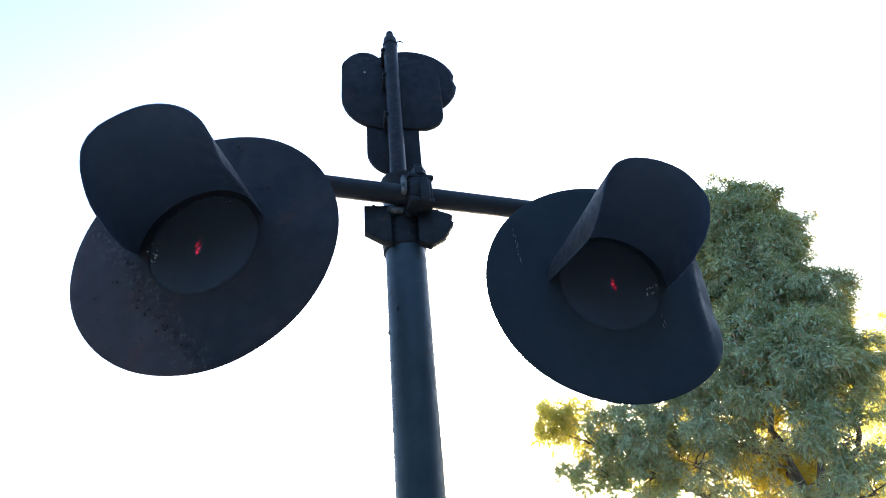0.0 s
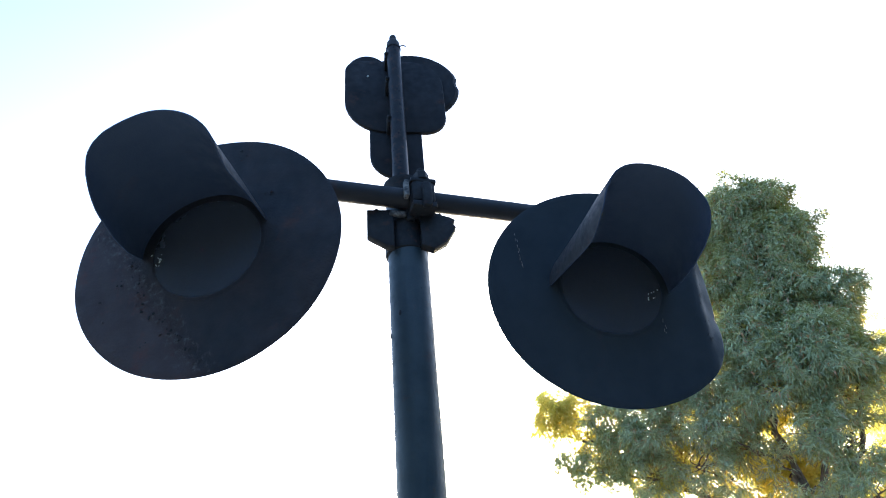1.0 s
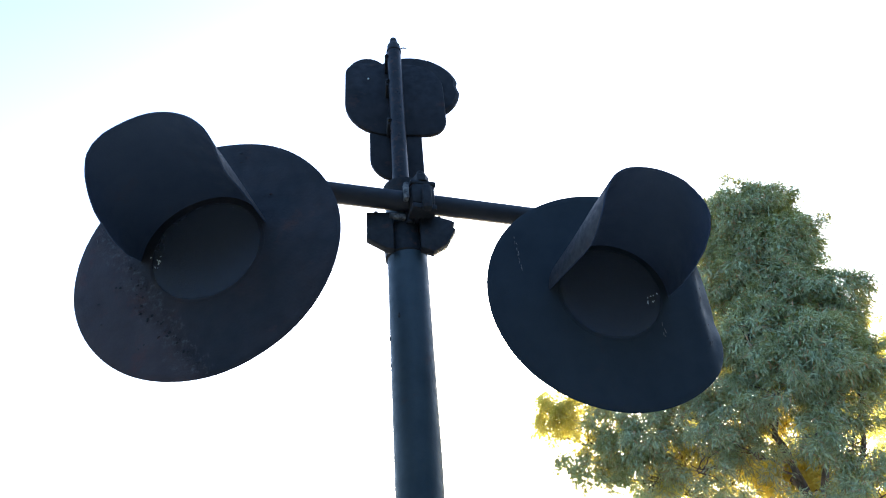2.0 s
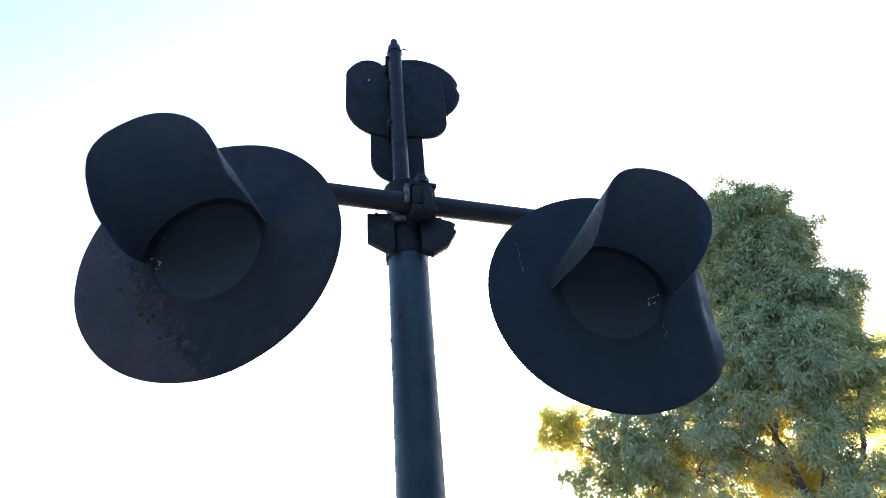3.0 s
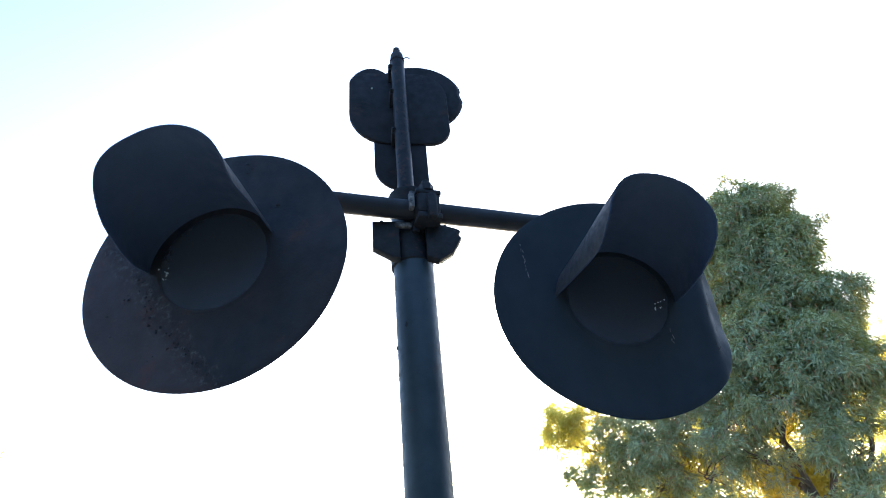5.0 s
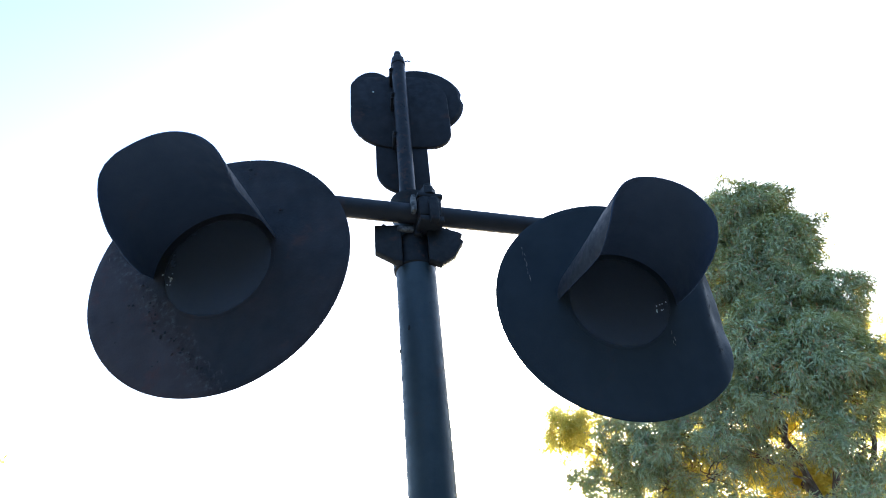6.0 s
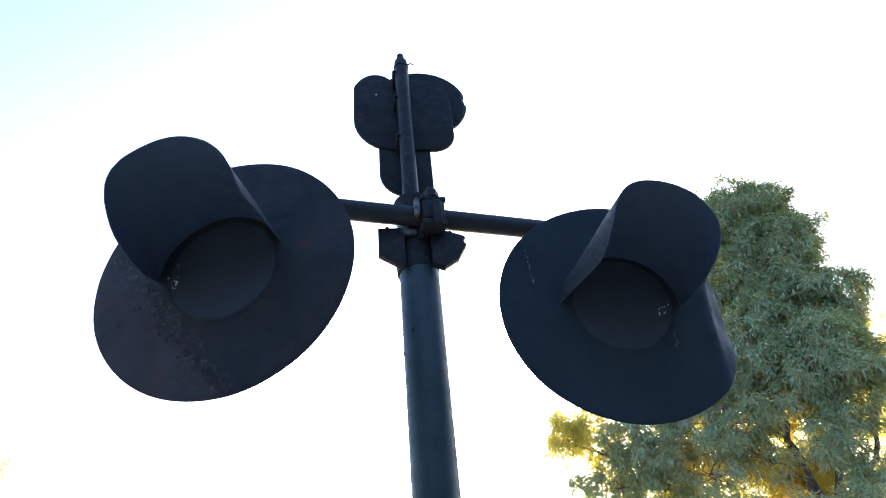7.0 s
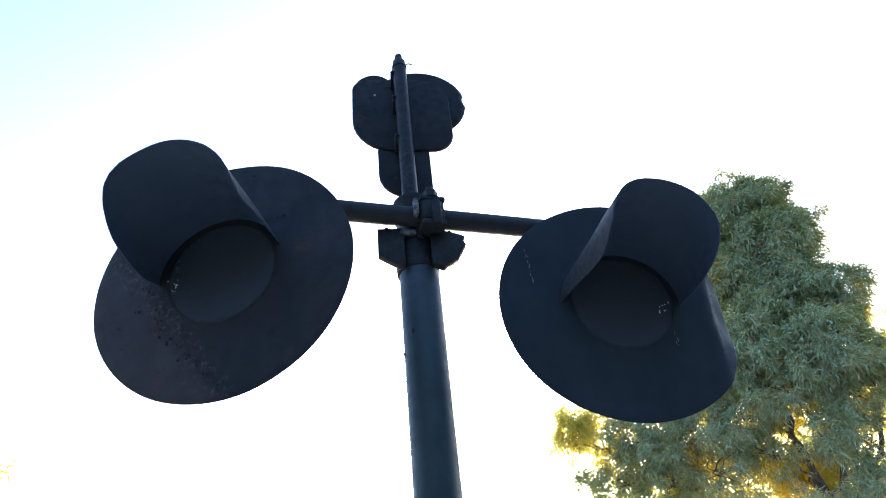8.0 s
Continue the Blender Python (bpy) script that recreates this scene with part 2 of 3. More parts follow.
# ---- the post ----
ARM_YAW = 0.1812
ARM = Vector((math.cos(ARM_YAW), math.sin(ARM_YAW), -0.009))
ARM_OUT = Vector((math.sin(ARM_YAW), -math.cos(ARM_YAW), 0))
ARM_AT = ARM_OUT * 0.060 + Vector((0, 0, -0.003))


def signal_post():
    post = thing("signal_post", pose(0, 0, 0), "dark painted steel signal post with thin mast and crossarm", "signal post")
    bm = bmesh.new()
    rod(bm, (0.002, 0, -0.4), (0.002, 0, ZA + 0.055), 0.0464, seg=48, bevel=0.003)
    pole = part("pole", bm, POLE_PAINT, post, "chipped blue-black painted steel pipe")
    rng = random.Random(4)
    for i in range(26):
        a, z = rng.uniform(math.pi, math.tau), ZA - rng.uniform(0.2, 1.0)
        if rng.random() < 0.5:
            a = rng.choice((math.pi * 1.02, math.tau * 0.985, math.tau * 0.97)) + rng.uniform(-0.06, 0.06)
        bm = bmesh.new()
        lathe(bm, [(rng.uniform(0.0014, 0.0035), 0.0), (0.0008, rng.uniform(0.0012, 0.0022))],
              Matrix.Translation((0.0453 * math.cos(a), 0.0453 * math.sin(a), z)) @ Vector((math.cos(a), math.sin(a), 0)).to_track_quat("Z", "Y").to_matrix().to_4x4() @ Matrix.Diagonal((1, rng.uniform(1, 2.2), 1, 1)), seg=7)
        part("paint_blister", bm, IRON, pole)
    bm = bmesh.new()
    lathe(bm, [(0.0470, ZA + 0.028), (0.0480, ZA + 0.032), (0.0470, ZA + 0.070), (0.0495, ZA + 0.075), (0.0500, ZA + 0.086), (0.0440, ZA + 0.091), (0.0300, ZA + 0.096), (0.0216, ZA + 0.100)], seg=40)
    part("collar", bm, IRON, post, "rusty reducing collar on the pole's top")
    bm = bmesh.new()
    rod(bm, (-0.004, 0, ZA + 0.07), (-0.006, 0, ZA + 0.628), 0.0212, 0.0205, seg=32)
    part("mast", bm, MAST_PAINT, post, "rust-flecked dark thin mast pipe")
    bm = bmesh.new()
    lathe(bm, [(0.0222, 0.0), (0.0226, 0.004), (0.0205, 0.012), (0.019, 0.030), (0.0125, 0.044), (0.0105, 0.047), (0.0115, 0.052), (0.0100, 0.062), (0.0045, 0.070)],
          Matrix.Translation((-0.006, 0, ZA + 0.624)), seg=24)
    part("finial", bm, IRON, post, "small pointed iron cap")
    bm = bmesh.new()
    c = ARM_AT + Vector((0, 0, ZA))
    rod(bm, c - ARM * 0.445, c + ARM * 0.43, 0.0248, seg=32, bevel=0.002)
    arm = part("crossarm", bm, PAINT, post, "dark painted steel pipe")
    # clamp that ties the arm to the pole
    turn = Matrix.Translation((0, 0, ZA)) @ Matrix.Rotation(ARM_YAW, 4, "Z") @ Matrix.Translation((-0.014, 0, 0))
    bm = bmesh.new()
    box(bm, (0.006, -0.104, -0.036), (0.066, -0.026, 0.030), turn, 0.014)
    box(bm, (0.006, -0.104, 0.020), (0.068, -0.034, 0.033), turn, 0.004)
    box(bm, (0.008, -0.104, -0.052), (0.066, -0.030, -0.036), turn, 0.004)
    box(bm, (0.030, -0.118, -0.058), (0.052, -0.098, 0.012), turn, 0.006)
    clamp = part("clamp", bm, IRON, post, "rough cast iron crossarm clamp")
    for x, y, lo, hi in ((0.036, -0.086, -0.030, 0.072), (0.014, -0.050, -0.060, 0.046)):
        bm = bmesh.new()
        rod(bm, turn @ Vector((x, y, lo)), turn @ Vector((x, y, hi)), 0.0100, 0.0090, seg=14, bevel=0.002)
        bolt = part("bolt", bm, IRON, clamp, "rusty threaded clamp bolt")
        for z, r, h in ((0.033, 0.0185 if lo > -0.05 else 0.012, 0.024 if lo > -0.05 else 0.010),):
            bm = bmesh.new()
            rod(bm, turn @ Vector((x, y, z)), turn @ Vector((x, y, z + h)), r, seg=6, bevel=0.002)
            rod(bm, turn @ Vector((x, y, z - 0.002)), turn @ Vector((x, y, z + 0.001)), r + 0.003, seg=20)
            part("nut", bm, IRON, clamp)
    bm = bmesh.new()
    hexbolt(bm, turn @ Vector((0.060, -0.076, 0.006)), turn.to_3x3() @ Vector((1, 0, 0.1)), 0.010, 0.008, 0.006)
    part("bolt", bm, IRON, clamp)
    bm = bmesh.new()
    box(bm, (-0.008, -0.098, -0.020), (0.004, -0.078, 0.028), turn, 0.004)
    part("packing", bm, PUTTY, clamp, "pale cracked packing in the clamp's joint")
    bm = bmesh.new()
    box(bm, (-0.036, -0.058, -0.050), (0.004, -0.044, -0.036), turn, 0.005)
    part("packing", bm, PUTTY, clamp, "pale cracked packing in the clamp's joint")
    # the two halves of the strap round the pole, with their bolted ears
    bm = bmesh.new()
    plate(bm, [(-0.092, -0.030), (-0.092, -0.104), (-0.046, -0.134), (-0.030, -0.134), (-0.030, -0.030)], -0.058, -0.034, 0.004)
    left = part("strap", bm, IRON, post, "cast strap half with a straight ear")
    bm = bmesh.new()
    plate(bm, [(0.030, -0.035), (0.066, -0.042), (0.104, -0.056), (0.112, -0.062), (0.106, -0.074), (0.113, -0.082), (0.090, -0.124), (0.058, -0.144), (0.030, -0.132)], -0.060, -0.034, 0.004)
    right = part("strap", bm, IRON, post, "cast strap half with a chipped ear")
    for ob in (left, right):
        ob.location.z = ZA
    for x, z, owner in ((-0.070, -0.03, left), (0.078, -0.046, right)):
        bm = bmesh.new()
        hexbolt(bm, (x, -0.045, z), (0, 0, 1), 0.009, 0.004, 0.006)
        part("bolt", bm, IRON, owner)
    bm = bmesh.new()
    lathe(bm, [(0.0455, -0.129), (0.0495, -0.126), (0.0505, -0.100), (0.0495, -0.050), (0.0455, -0.044)], Matrix.Translation((0, 0, ZA)), seg=40)
    part("band", bm, IRON, post, "iron band round the pole")
    bm = bmesh.new()
    pts = [Vector((0.012 + 0.020 * s, -0.012, ZA + 0.628 + 0.006 * math.sin(s * 3.0))) for s in (0, 0.5, 1.0)]
    for a, b in zip(pts, pts[1:]):
        rod(bm, a, b, 0.0022, 0.0016, seg=6)
    part("wire_end", bm, WIRE, post)
    return post


signal_post()


# ---- the upper signal, turned away ----
def signal_head():
    head = thing("railway_signal", pose(0, 0, ZA), "black signal head with round hood seen from behind on the mast", "signal")
    bm = bmesh.new()
    plate(bm, rounded(-0.151, 0.139, 0.328, 0.632, (0.128, 0.062, 0.10, 0.045)), 0.046, 0.060, 0.004)
    upper = part("upper_backplate", bm, HEAD_PAINT, head)
    bm = bmesh.new()
    plate(bm, rounded(-0.081, 0.065, 0.165, 0.42, (0.080, 0.030, 0.01, 0.01)), 0.052, 0.066, 0.004)
    lower = part("lower_backplate", bm, HEAD_PAINT, head)
    bm = bmesh.new()
    m = Matrix.Translation((-0.084, 0.064, 0.613)) @ Matrix.Rotation(radians(-90), 4, "X")
    lathe(bm, [(0.050, -0.010), (0.060, 0.0), (0.064, 0.012), (0.064, 0.06), (0.056, 0.07)], m, 40)
    part("lamp_case", bm, HEAD_PAINT, head, "round black lamp case")
    bm = bmesh.new()
    m = Matrix.Translation((0.051, 0.072, 0.560)) @ Matrix.Rotation(radians(-90), 4, "X")
    lathe(bm, [(0.134, 0.0), (0.142, 0.006), (0.144, 0.008), (0.145, 0.013), (0.143, 0.013), (0.142, 0.010), (0.134, 0.009), (0.02, 0.009), (0.02, 0.0)], m, 56, closed=True)
    for v in bm.verts:
        if v.co.x > 0.15 and v.co.z > 0.45:
            v.co.x -= 0.010 * max(0.0, 1 - abs(v.co.z - 0.570) / 0.024)
    part("hood", bm, HEAD_PAINT, head, "dented round black hood")
    # pale dot put in for the sky showing through a small hole
    bm = bmesh.new()
    lathe(bm, [(0.0035, 0.0), (0.003, 0.0015), (0.001, 0.002)], Matrix.Translation((-0.083, 0.046, 0.560)) @ Matrix.Rotation(radians(90), 4, "X"), 10)
    part("sky_hole_dot", bm, SKY_SPOT, upper, "pale dot standing for sky seen through a hole")
    for z in (0.600, 0.490, 0.330):
        bm = bmesh.new()
        box(bm, (-0.034, -0.004, z - 0.014), (-0.018, 0.048, z + 0.014), bevel=0.004)
        br = part("bracket", bm, IRON, head)
        bm = bmesh.new()
        hexbolt(bm, (-0.028, -0.004, z), (0, -1, 0), 0.007, 0.005, 0.004)
        part("bolt", bm, IRON, br)
    return head


signal_head()


# ---- the two flashing lamps ----
def lamp_frame(at, yaw, pitch):
    """A lamp's pose: its front looks along local -y."""
    n = Vector((math.sin(yaw) * math.cos(pitch), -math.cos(yaw) * math.cos(pitch), math.sin(pitch)))
    s = Vector((0, 0, 1)).cross(n).normalized()
    u = n.cross(s)
    m = Matrix((s, -n, u)).transposed().to_4x4()
    m.translation = Vector(at) + Vector((0, 0, ZA))
    return m


def curve_at(table, s):
    """Straight steps between (place, value) pairs, eased a little."""
    for (a, va), (b, vb) in zip(table, table[1:]):
        if s <= b:
            return va + (vb - va) * (s - a) / (b - a)
    return table[-1][1]


def hood_mesh(length, top, left, right, left_reach, right_reach, dent):
    """A cut-away tube over the lens: full length above, drawn back to the disc at both sides. left and right: half-widths at the disc and at the front."""
    bm = bmesh.new()
    cols = 48
    places = [0, 0.06, 0.12, 0.2, 0.28, 0.36, 0.44, 0.52, 0.6, 0.66, 0.72, 0.77, 0.82, 0.86, 0.895, 0.92, 0.94, 0.96, 0.975, 0.985, 0.993, 1.0]
    shell = ([], [])
    for skin, dr in ((0, 0.0), (1, -0.0022)):
        for s in places:
            lo, hi = -radians(curve_at(left_reach, s)), radians(curve_at(right_reach, s))
            wl, wr = left[0] + (left[1] - left[0]) * s, right[0] + (right[1] - right[0]) * s
            line = []
            for j in range(cols + 1):
                a = lo + (hi - lo) * j / cols
                wob = dent * noise.noise(Vector((a * 1.4, s * 2.0, left[1] * 60))) * s
                half = (wl if a < 0 else wr) + dr + wob
                line.append(bm.verts.new((half * math.sin(a), -s * length, (top + dr + wob * 0.6) * math.cos(a))))
            shell[skin].append(line)
    rows = len(places) - 1
    for skin in shell:
        for a, b in zip(skin, skin[1:]):
            for j in range(cols):
                bm.faces.new((a[j], a[j + 1], b[j + 1], b[j]))
    bm.faces.ensure_lookup_table()
    for f in bm.faces[:rows * cols]:
        f.material_index = 1
    o, n = shell
    for a, b in ((o[0], n[0]), (o[-1], n[-1])):
        for j in range(cols):
            bm.faces.new((a[j], a[j + 1], b[j + 1], b[j]))
    for j in (0, cols):
        for i in range(rows):
            bm.faces.new((o[i][j], o[i + 1][j], n[i + 1][j], n[i][j]))
    return bm


def folded(co):
    """Where a point of the flat disc comes to lie on the edge that has been knocked back."""
    x, y, z = co
    d = x - (0.176 + 0.12 * z)
    if d <= 0:
        return Vector(co)
    k = min(1.0, max(0.0, (z + 0.27) / 0.22)) * min(1.0, d / 0.035)
    return Vector((x - 0.17 * d * k, y + 0.74 * d * k, z))


def disc_mesh(bend, seed):
    """A thin dished steel disc with a rolled rim and a hole for the lens."""
    bm = bmesh.new()
    R, H = 0.2555, 0.107
    prof = [(H, -0.0015), (H + 0.006, -0.001), (0.13, -0.0005), (0.15, 0.0), (0.162, 0.0), (0.174, 0.0), (0.186, 0.0), (0.20, 0.0), (0.212, 0.0), (0.225, 0.0), (0.240, 0.0), (R - 0.003, -0.0005), (R, 0.001), (R - 0.002, 0.004), (0.240, 0.0035), (0.225, 0.0032), (0.212, 0.0032), (0.20, 0.0032), (0.186, 0.0032), (0.174, 0.0032), (0.162, 0.0032), (0.15, 0.0032), (H, 0.0032)]
    m = Matrix.Rotation(radians(-90), 4, "X")
    lathe(bm, prof, m, 128, closed=True)
    for v in bm.verts:
        r = math.hypot(v.co.x, v.co.z)
        v.co.y += 0.004 * noise.noise(Vector((v.co.x * 7, v.co.z * 7, seed))) * (r / R) ** 2
        if bend:
            v.co = folded(v.co)
    return bm


def flashing_lamp(at, yaw, pitch, arm_s, hood, bend, disc_mat, label, seed, focus, streaks, glints):
    m = lamp_frame(at, yaw, pitch)
    lamp = thing("flashing_lamp", m, label, "signal lamp", "flashing lamps on the crossarm")
    part("background_disc", disc_mesh(bend, seed), disc_mat, lamp, "dull weathered black steel disc")
    shade = part("hood", hood_mesh(*hood), PAINT_HOOD, lamp, "long black sheet steel hood, cut away below", smooth=50)
    shade.data.materials.append(HOOD_WORN)
    back = Matrix.Rotation(radians(-90), 4, "X")
    bm = bmesh.new()
    lathe(bm, [(0.1695, 0.0036), (0.171, 0.006), (0.171, 0.024), (0.120, 0.060), (0.105, 0.11), (0.070, 0.145), (0.002, 0.150),
               (0.002, 0.147), (0.068, 0.142), (0.102, 0.108), (0.117, 0.058), (0.168, 0.022), (0.168, 0.0036)], back, 48, closed=True)
    part("lamp_case", bm, PAINT, lamp, "round black lamp case behind the disc")
    bm = bmesh.new()
    lathe(bm, [(0.1040, -0.0012), (0.1040, -0.0019), (0.1085, -0.0022), (0.1115, -0.0016), (0.1115, -0.0010)], back, 56, closed=True)
    part("lens_ring", bm, disc_mat, lamp, "black iron ring round the lens")
    bm = bmesh.new()
    dome = [(0.1055 * math.sin(radians(a)), -0.0006 - 0.0016 * math.cos(radians(a))) for a in (90, 75, 60, 45, 30, 15, 3)]
    lathe(bm, dome, back, 48)
    lens = part("lens", bm, GRIMY_GLASS, lamp, "dull grimy signal glass", smooth=60)
    lens.visible_shadow = False
    # diamond wire screen just behind the glass
    bm = bmesh.new()
    lathe(bm, [(0.1035, 0.0010), (0.1045, 0.0000), (0.1055, 0.0010), (0.1045, 0.0020)], back, 56, closed=True)
    guard = part("wire_screen", bm, WIRE, lamp, "dark diamond-pattern wire screen")
    step, r = 0.0136, 0.105
    for side in (1, -1):
        for i in range(-8, 9):
            off = (i + 0.25) * step
            if abs(off) >= r - 0.004:
                continue
            half = math.sqrt(r * r - off * off)
            d = Vector((math.cos(radians(45)) * side, 0, math.sin(radians(45))))
            nrm = Vector((-d.z, 0, d.x))
            bm = bmesh.new()
            y = 0.0016 - 0.0006 * side
            rod(bm, nrm * off - d * half + Vector((0, y, 0)), nrm * off + d * half + Vector((0, y, 0)), 0.0014, seg=6)
            part("wire", bm, WIRE, guard)
    # the lit lamp, and two added vanes that hide it between flashes
    bm = bmesh.new()
    lathe(bm, [(0.125, 0.0085), (0.075, 0.0095), (0.05, 0.0115), (0.02, 0.0120), (0.001, 0.0121)], back, 40)
    glow = part("lamp_glow", bm, LAMP, lamp, "glowing red signal lamp")
    glow.location = (focus[0], 0, focus[1])
    vanes = []
    for side in (-1, 1):
        bm = bmesh.new()
        pts = [(0.0, 0.0), (-0.024, -0.105)] + [(0.108 * math.cos(radians(a)), 0.108 * math.sin(radians(a))) for a in range(-80, 81, 10)] + [(-0.024, 0.105)]
        plate(bm, [(focus[0] + side * x - side * 0.0006, z) for x, z in pts], 0.0050 + 0.0012 * side, 0.0060 + 0.0012 * side, 0)
        vanes.append((side, part("added_shutter_vane", bm, BLACK, lamp, "added slate-grey shutter vane that blinks the lamp behind the glass", smooth=0)))
    # the hanger from the crossarm
    inv = m.inverted()
    top = ARM_AT + ARM * arm_s + Vector((0, 0, ZA))
    top_l = inv @ top
    bm = bmesh.new()
    rod(bm, (top_l.x, 0.085, top_l.z), (top_l.x * 0.6, 0.085, 0.095), 0.019, seg=20, bevel=0.002)
    hanger = part("hanger", bm, IRON, lamp, "short iron drop pipe")
    bm = bmesh.new()
    ax = inv.to_3x3() @ ARM
    rod(bm, top_l - ax * 0.032, top_l + ax * 0.032, 0.0305, seg=24, bevel=0.004)
    part("arm_clamp", bm, IRON, hanger)
    # pale runs of dried dirt on the disc
    rng = random.Random(int(seed * 10))
    for a, b, count in streaks:
        for i in range(count):
            p = Vector((a[0], 0, a[1])).lerp(Vector((b[0], 0, b[1])), (i + rng.uniform(0, 0.6)) / count) + Vector((rng.uniform(-0.0015, 0.0015), -0.0006, 0))
            q = p + Vector((rng.uniform(-0.002, 0.002), 0, -rng.uniform(0.003, 0.011)))
            bm = bmesh.new()
            rod(bm, p, q, rng.uniform(0.0005, 0.0011), 0.0004, seg=6)
            part("dirt_run", bm, STREAK, lamp)
    # specks of bare rust on the knocked-back edge
    for i in range(26 if bend else 0):
        z = rng.uniform(-0.12, 0.09)
        at = folded((0.186 + 0.12 * z + rng.uniform(0, 0.030), -0.0006, z))
        bm = bmesh.new()
        r = rng.uniform(0.0008, 0.0026)
        lathe(bm, [(r, 0.0), (r * 0.6, 0.0008)], Matrix.Translation(at) @ Matrix.Rotation(radians(55), 4, "Z") @ Matrix.Rotation(radians(90), 4, "X") @ Matrix.Diagonal((1, rng.uniform(1, 2.5), 1, 1)), 6)
        part("rust_speck", bm, IRON, lamp)
    # pale slivers on the glass: glints of the sky put in as colour
    for i in range(9):
        x, z = glints[0] + rng.gauss(0, 0.008), glints[1] + rng.gauss(0, 0.007)
        bm = bmesh.new()
        rod(bm, (x, -0.0030, z), (x + rng.uniform(-0.003, 0.003), -0.0030, z - rng.uniform(0.001, 0.005)), rng.uniform(0.0006, 0.0016), 0.0005, seg=6)
        part("glass_glint", bm, SKY_SPOT, lens, "pale sliver put in as a sky glint on the glass")
    return lamp, vanes


LEFT_HOOD = (0.235, 0.121, (0.128, 0.116), (0.119, 0.119),
             [(0, 92), (0.2, 99), (0.4, 100), (0.5, 97), (0.64, 92), (0.74, 84), (0.87, 72), (0.953, 61), (0.985, 51), (1, 40)],
             [(0, 70), (0.3, 74), (0.6, 78), (0.75, 80), (0.87, 74), (0.953, 64), (0.985, 52), (1, 40)], 0.005)
RIGHT_HOOD = (0.250, 0.119, (0.128, 0.083), (0.122, 0.118),
              [(0, 85), (0.3, 89), (0.6, 93), (0.75, 94), (0.87, 88), (0.95, 79), (0.976, 74), (0.99, 62), (1, 48)],
              [(0, 97), (0.31, 104), (0.53, 105), (0.72, 101), (0.86, 91), (0.95, 80), (0.976, 72), (0.99, 60), (1, 46)], 0.005)
LEFT_LAMP = flashing_lamp((-0.386, -0.221, -0.248), -0.2437, -0.0441, -0.40, LEFT_HOOD, False, PAINT_WORN,
                          "black hooded railway flashing lamp with a rust-stained disc", 2.0, (-0.013, -0.010),
                          [((-0.231, 0.064), (-0.226, 0.060), 1)], (-0.084, -0.012))
RIGHT_LAMP = flashing_lamp((0.404, -0.140, -0.308), -0.0128, -0.0079, 0.385, RIGHT_HOOD, True, DISC_PAINT,
                           "black hooded railway flashing lamp with a bent disc edge", 5.0, (0.011, 0.010),
                           [((-0.181, 0.146), (-0.177, 0.066), 9), ((-0.1775, 0.068), (-0.176, 0.060), 2), ((0.092, -0.070), (0.086, -0.112), 4)], (0.080, -0.020))


# blistered paint and rust flakes on the older disc
def flakes(lamp):
    rng = random.Random(77)
    edge = [(-0.150, 0.004), (-0.126, -0.045), (-0.113, -0.073), (-0.112, -0.107), (-0.075, -0.136), (-0.044, -0.174), (-0.023, -0.198), (0.014, -0.230)]
    spots = [(*Vector(a).lerp(Vector(b), s), 0.006, 3) for a, b in zip(edge, edge[1:]) for s in (0.15, 0.5, 0.85)]
    spots += [(-0.160, -0.052, 0.006, 7), (0.114, 0.102, 0.006, 5), (0.045, 0.198, 0.012, 5), (-0.19, -0.09, 0.03, 3), (-0.10, -0.20, 0.03, 3)]
    for cx, cz, spread, count in spots:
        for i in range(count):
            x, z = cx + rng.gauss(0, spread), cz + rng.gauss(0, spread)
            if math.hypot(x, z) > 0.243 or math.hypot(x, z) < 0.122:
                continue
            r = rng.uniform(0.0007, 0.0034)
            m = Matrix.Translation((x, -0.0012, z)) @ Matrix.Rotation(radians(90), 4, "X") @ Matrix.Rotation(rng.uniform(0, 6), 4, "Z") @ Matrix.Diagonal((1, rng.uniform(0.4, 1.0), 1, 1))
            bm = bmesh.new()
            lathe(bm, [(r, 0.0), (r * 0.8, rng.uniform(0.0003, 0.0009)), (r * 0.3, rng.uniform(0.0006, 0.0014))], m, 7)
            for v in bm.verts:
                v.co += Vector((rng.uniform(-1, 1), 0, rng.uniform(-1, 1))) * r * 0.45
            part("flake", bm, rng.choice((RUST, PAINT_WORN, PAINT_WORN, PAINT_WORN, IRON, IRON, IRON)), lamp, smooth=0)


flakes(LEFT_LAMP[0])


# ---- trees ----
SWAYING = []          # masses of leaves and where they hang


def bough(bm, a, b, r0, r1, rng, sag=0.3, seg=9, steps=7):
    """A tapered, slightly crooked limb."""
    a, b = Vector(a), Vector(b)
    rings = []
    side = Vector((rng.uniform(-1, 1), rng.uniform(-1, 1), rng.uniform(-0.3, 0.3)))
    axis = (b - a).to_track_quat("Z", "Y").to_matrix()
    for i in range(steps + 1):
        s = i / steps
        c = a.lerp(b, s) + side * sag * math.sin(s * math.pi) * 0.5 + Vector((rng.uniform(-1, 1), rng.uniform(-1, 1), 0)) * 0.04
        r = r0 + (r1 - r0) * s
        rings.append([bm.verts.new(c + axis @ Vector((r * math.cos(q), r * math.sin(q), 0))) for q in (math.tau * k / seg for k in range(seg))])
    for p, q in zip(rings, rings[1:]):
        for i in range(seg):
            j = (i + 1) % seg
            bm.faces.new((p[i], p[j], q[j], q[i]))
    bm.faces.new(rings[0])
    bm.faces.new(rings[-1])
    return bm


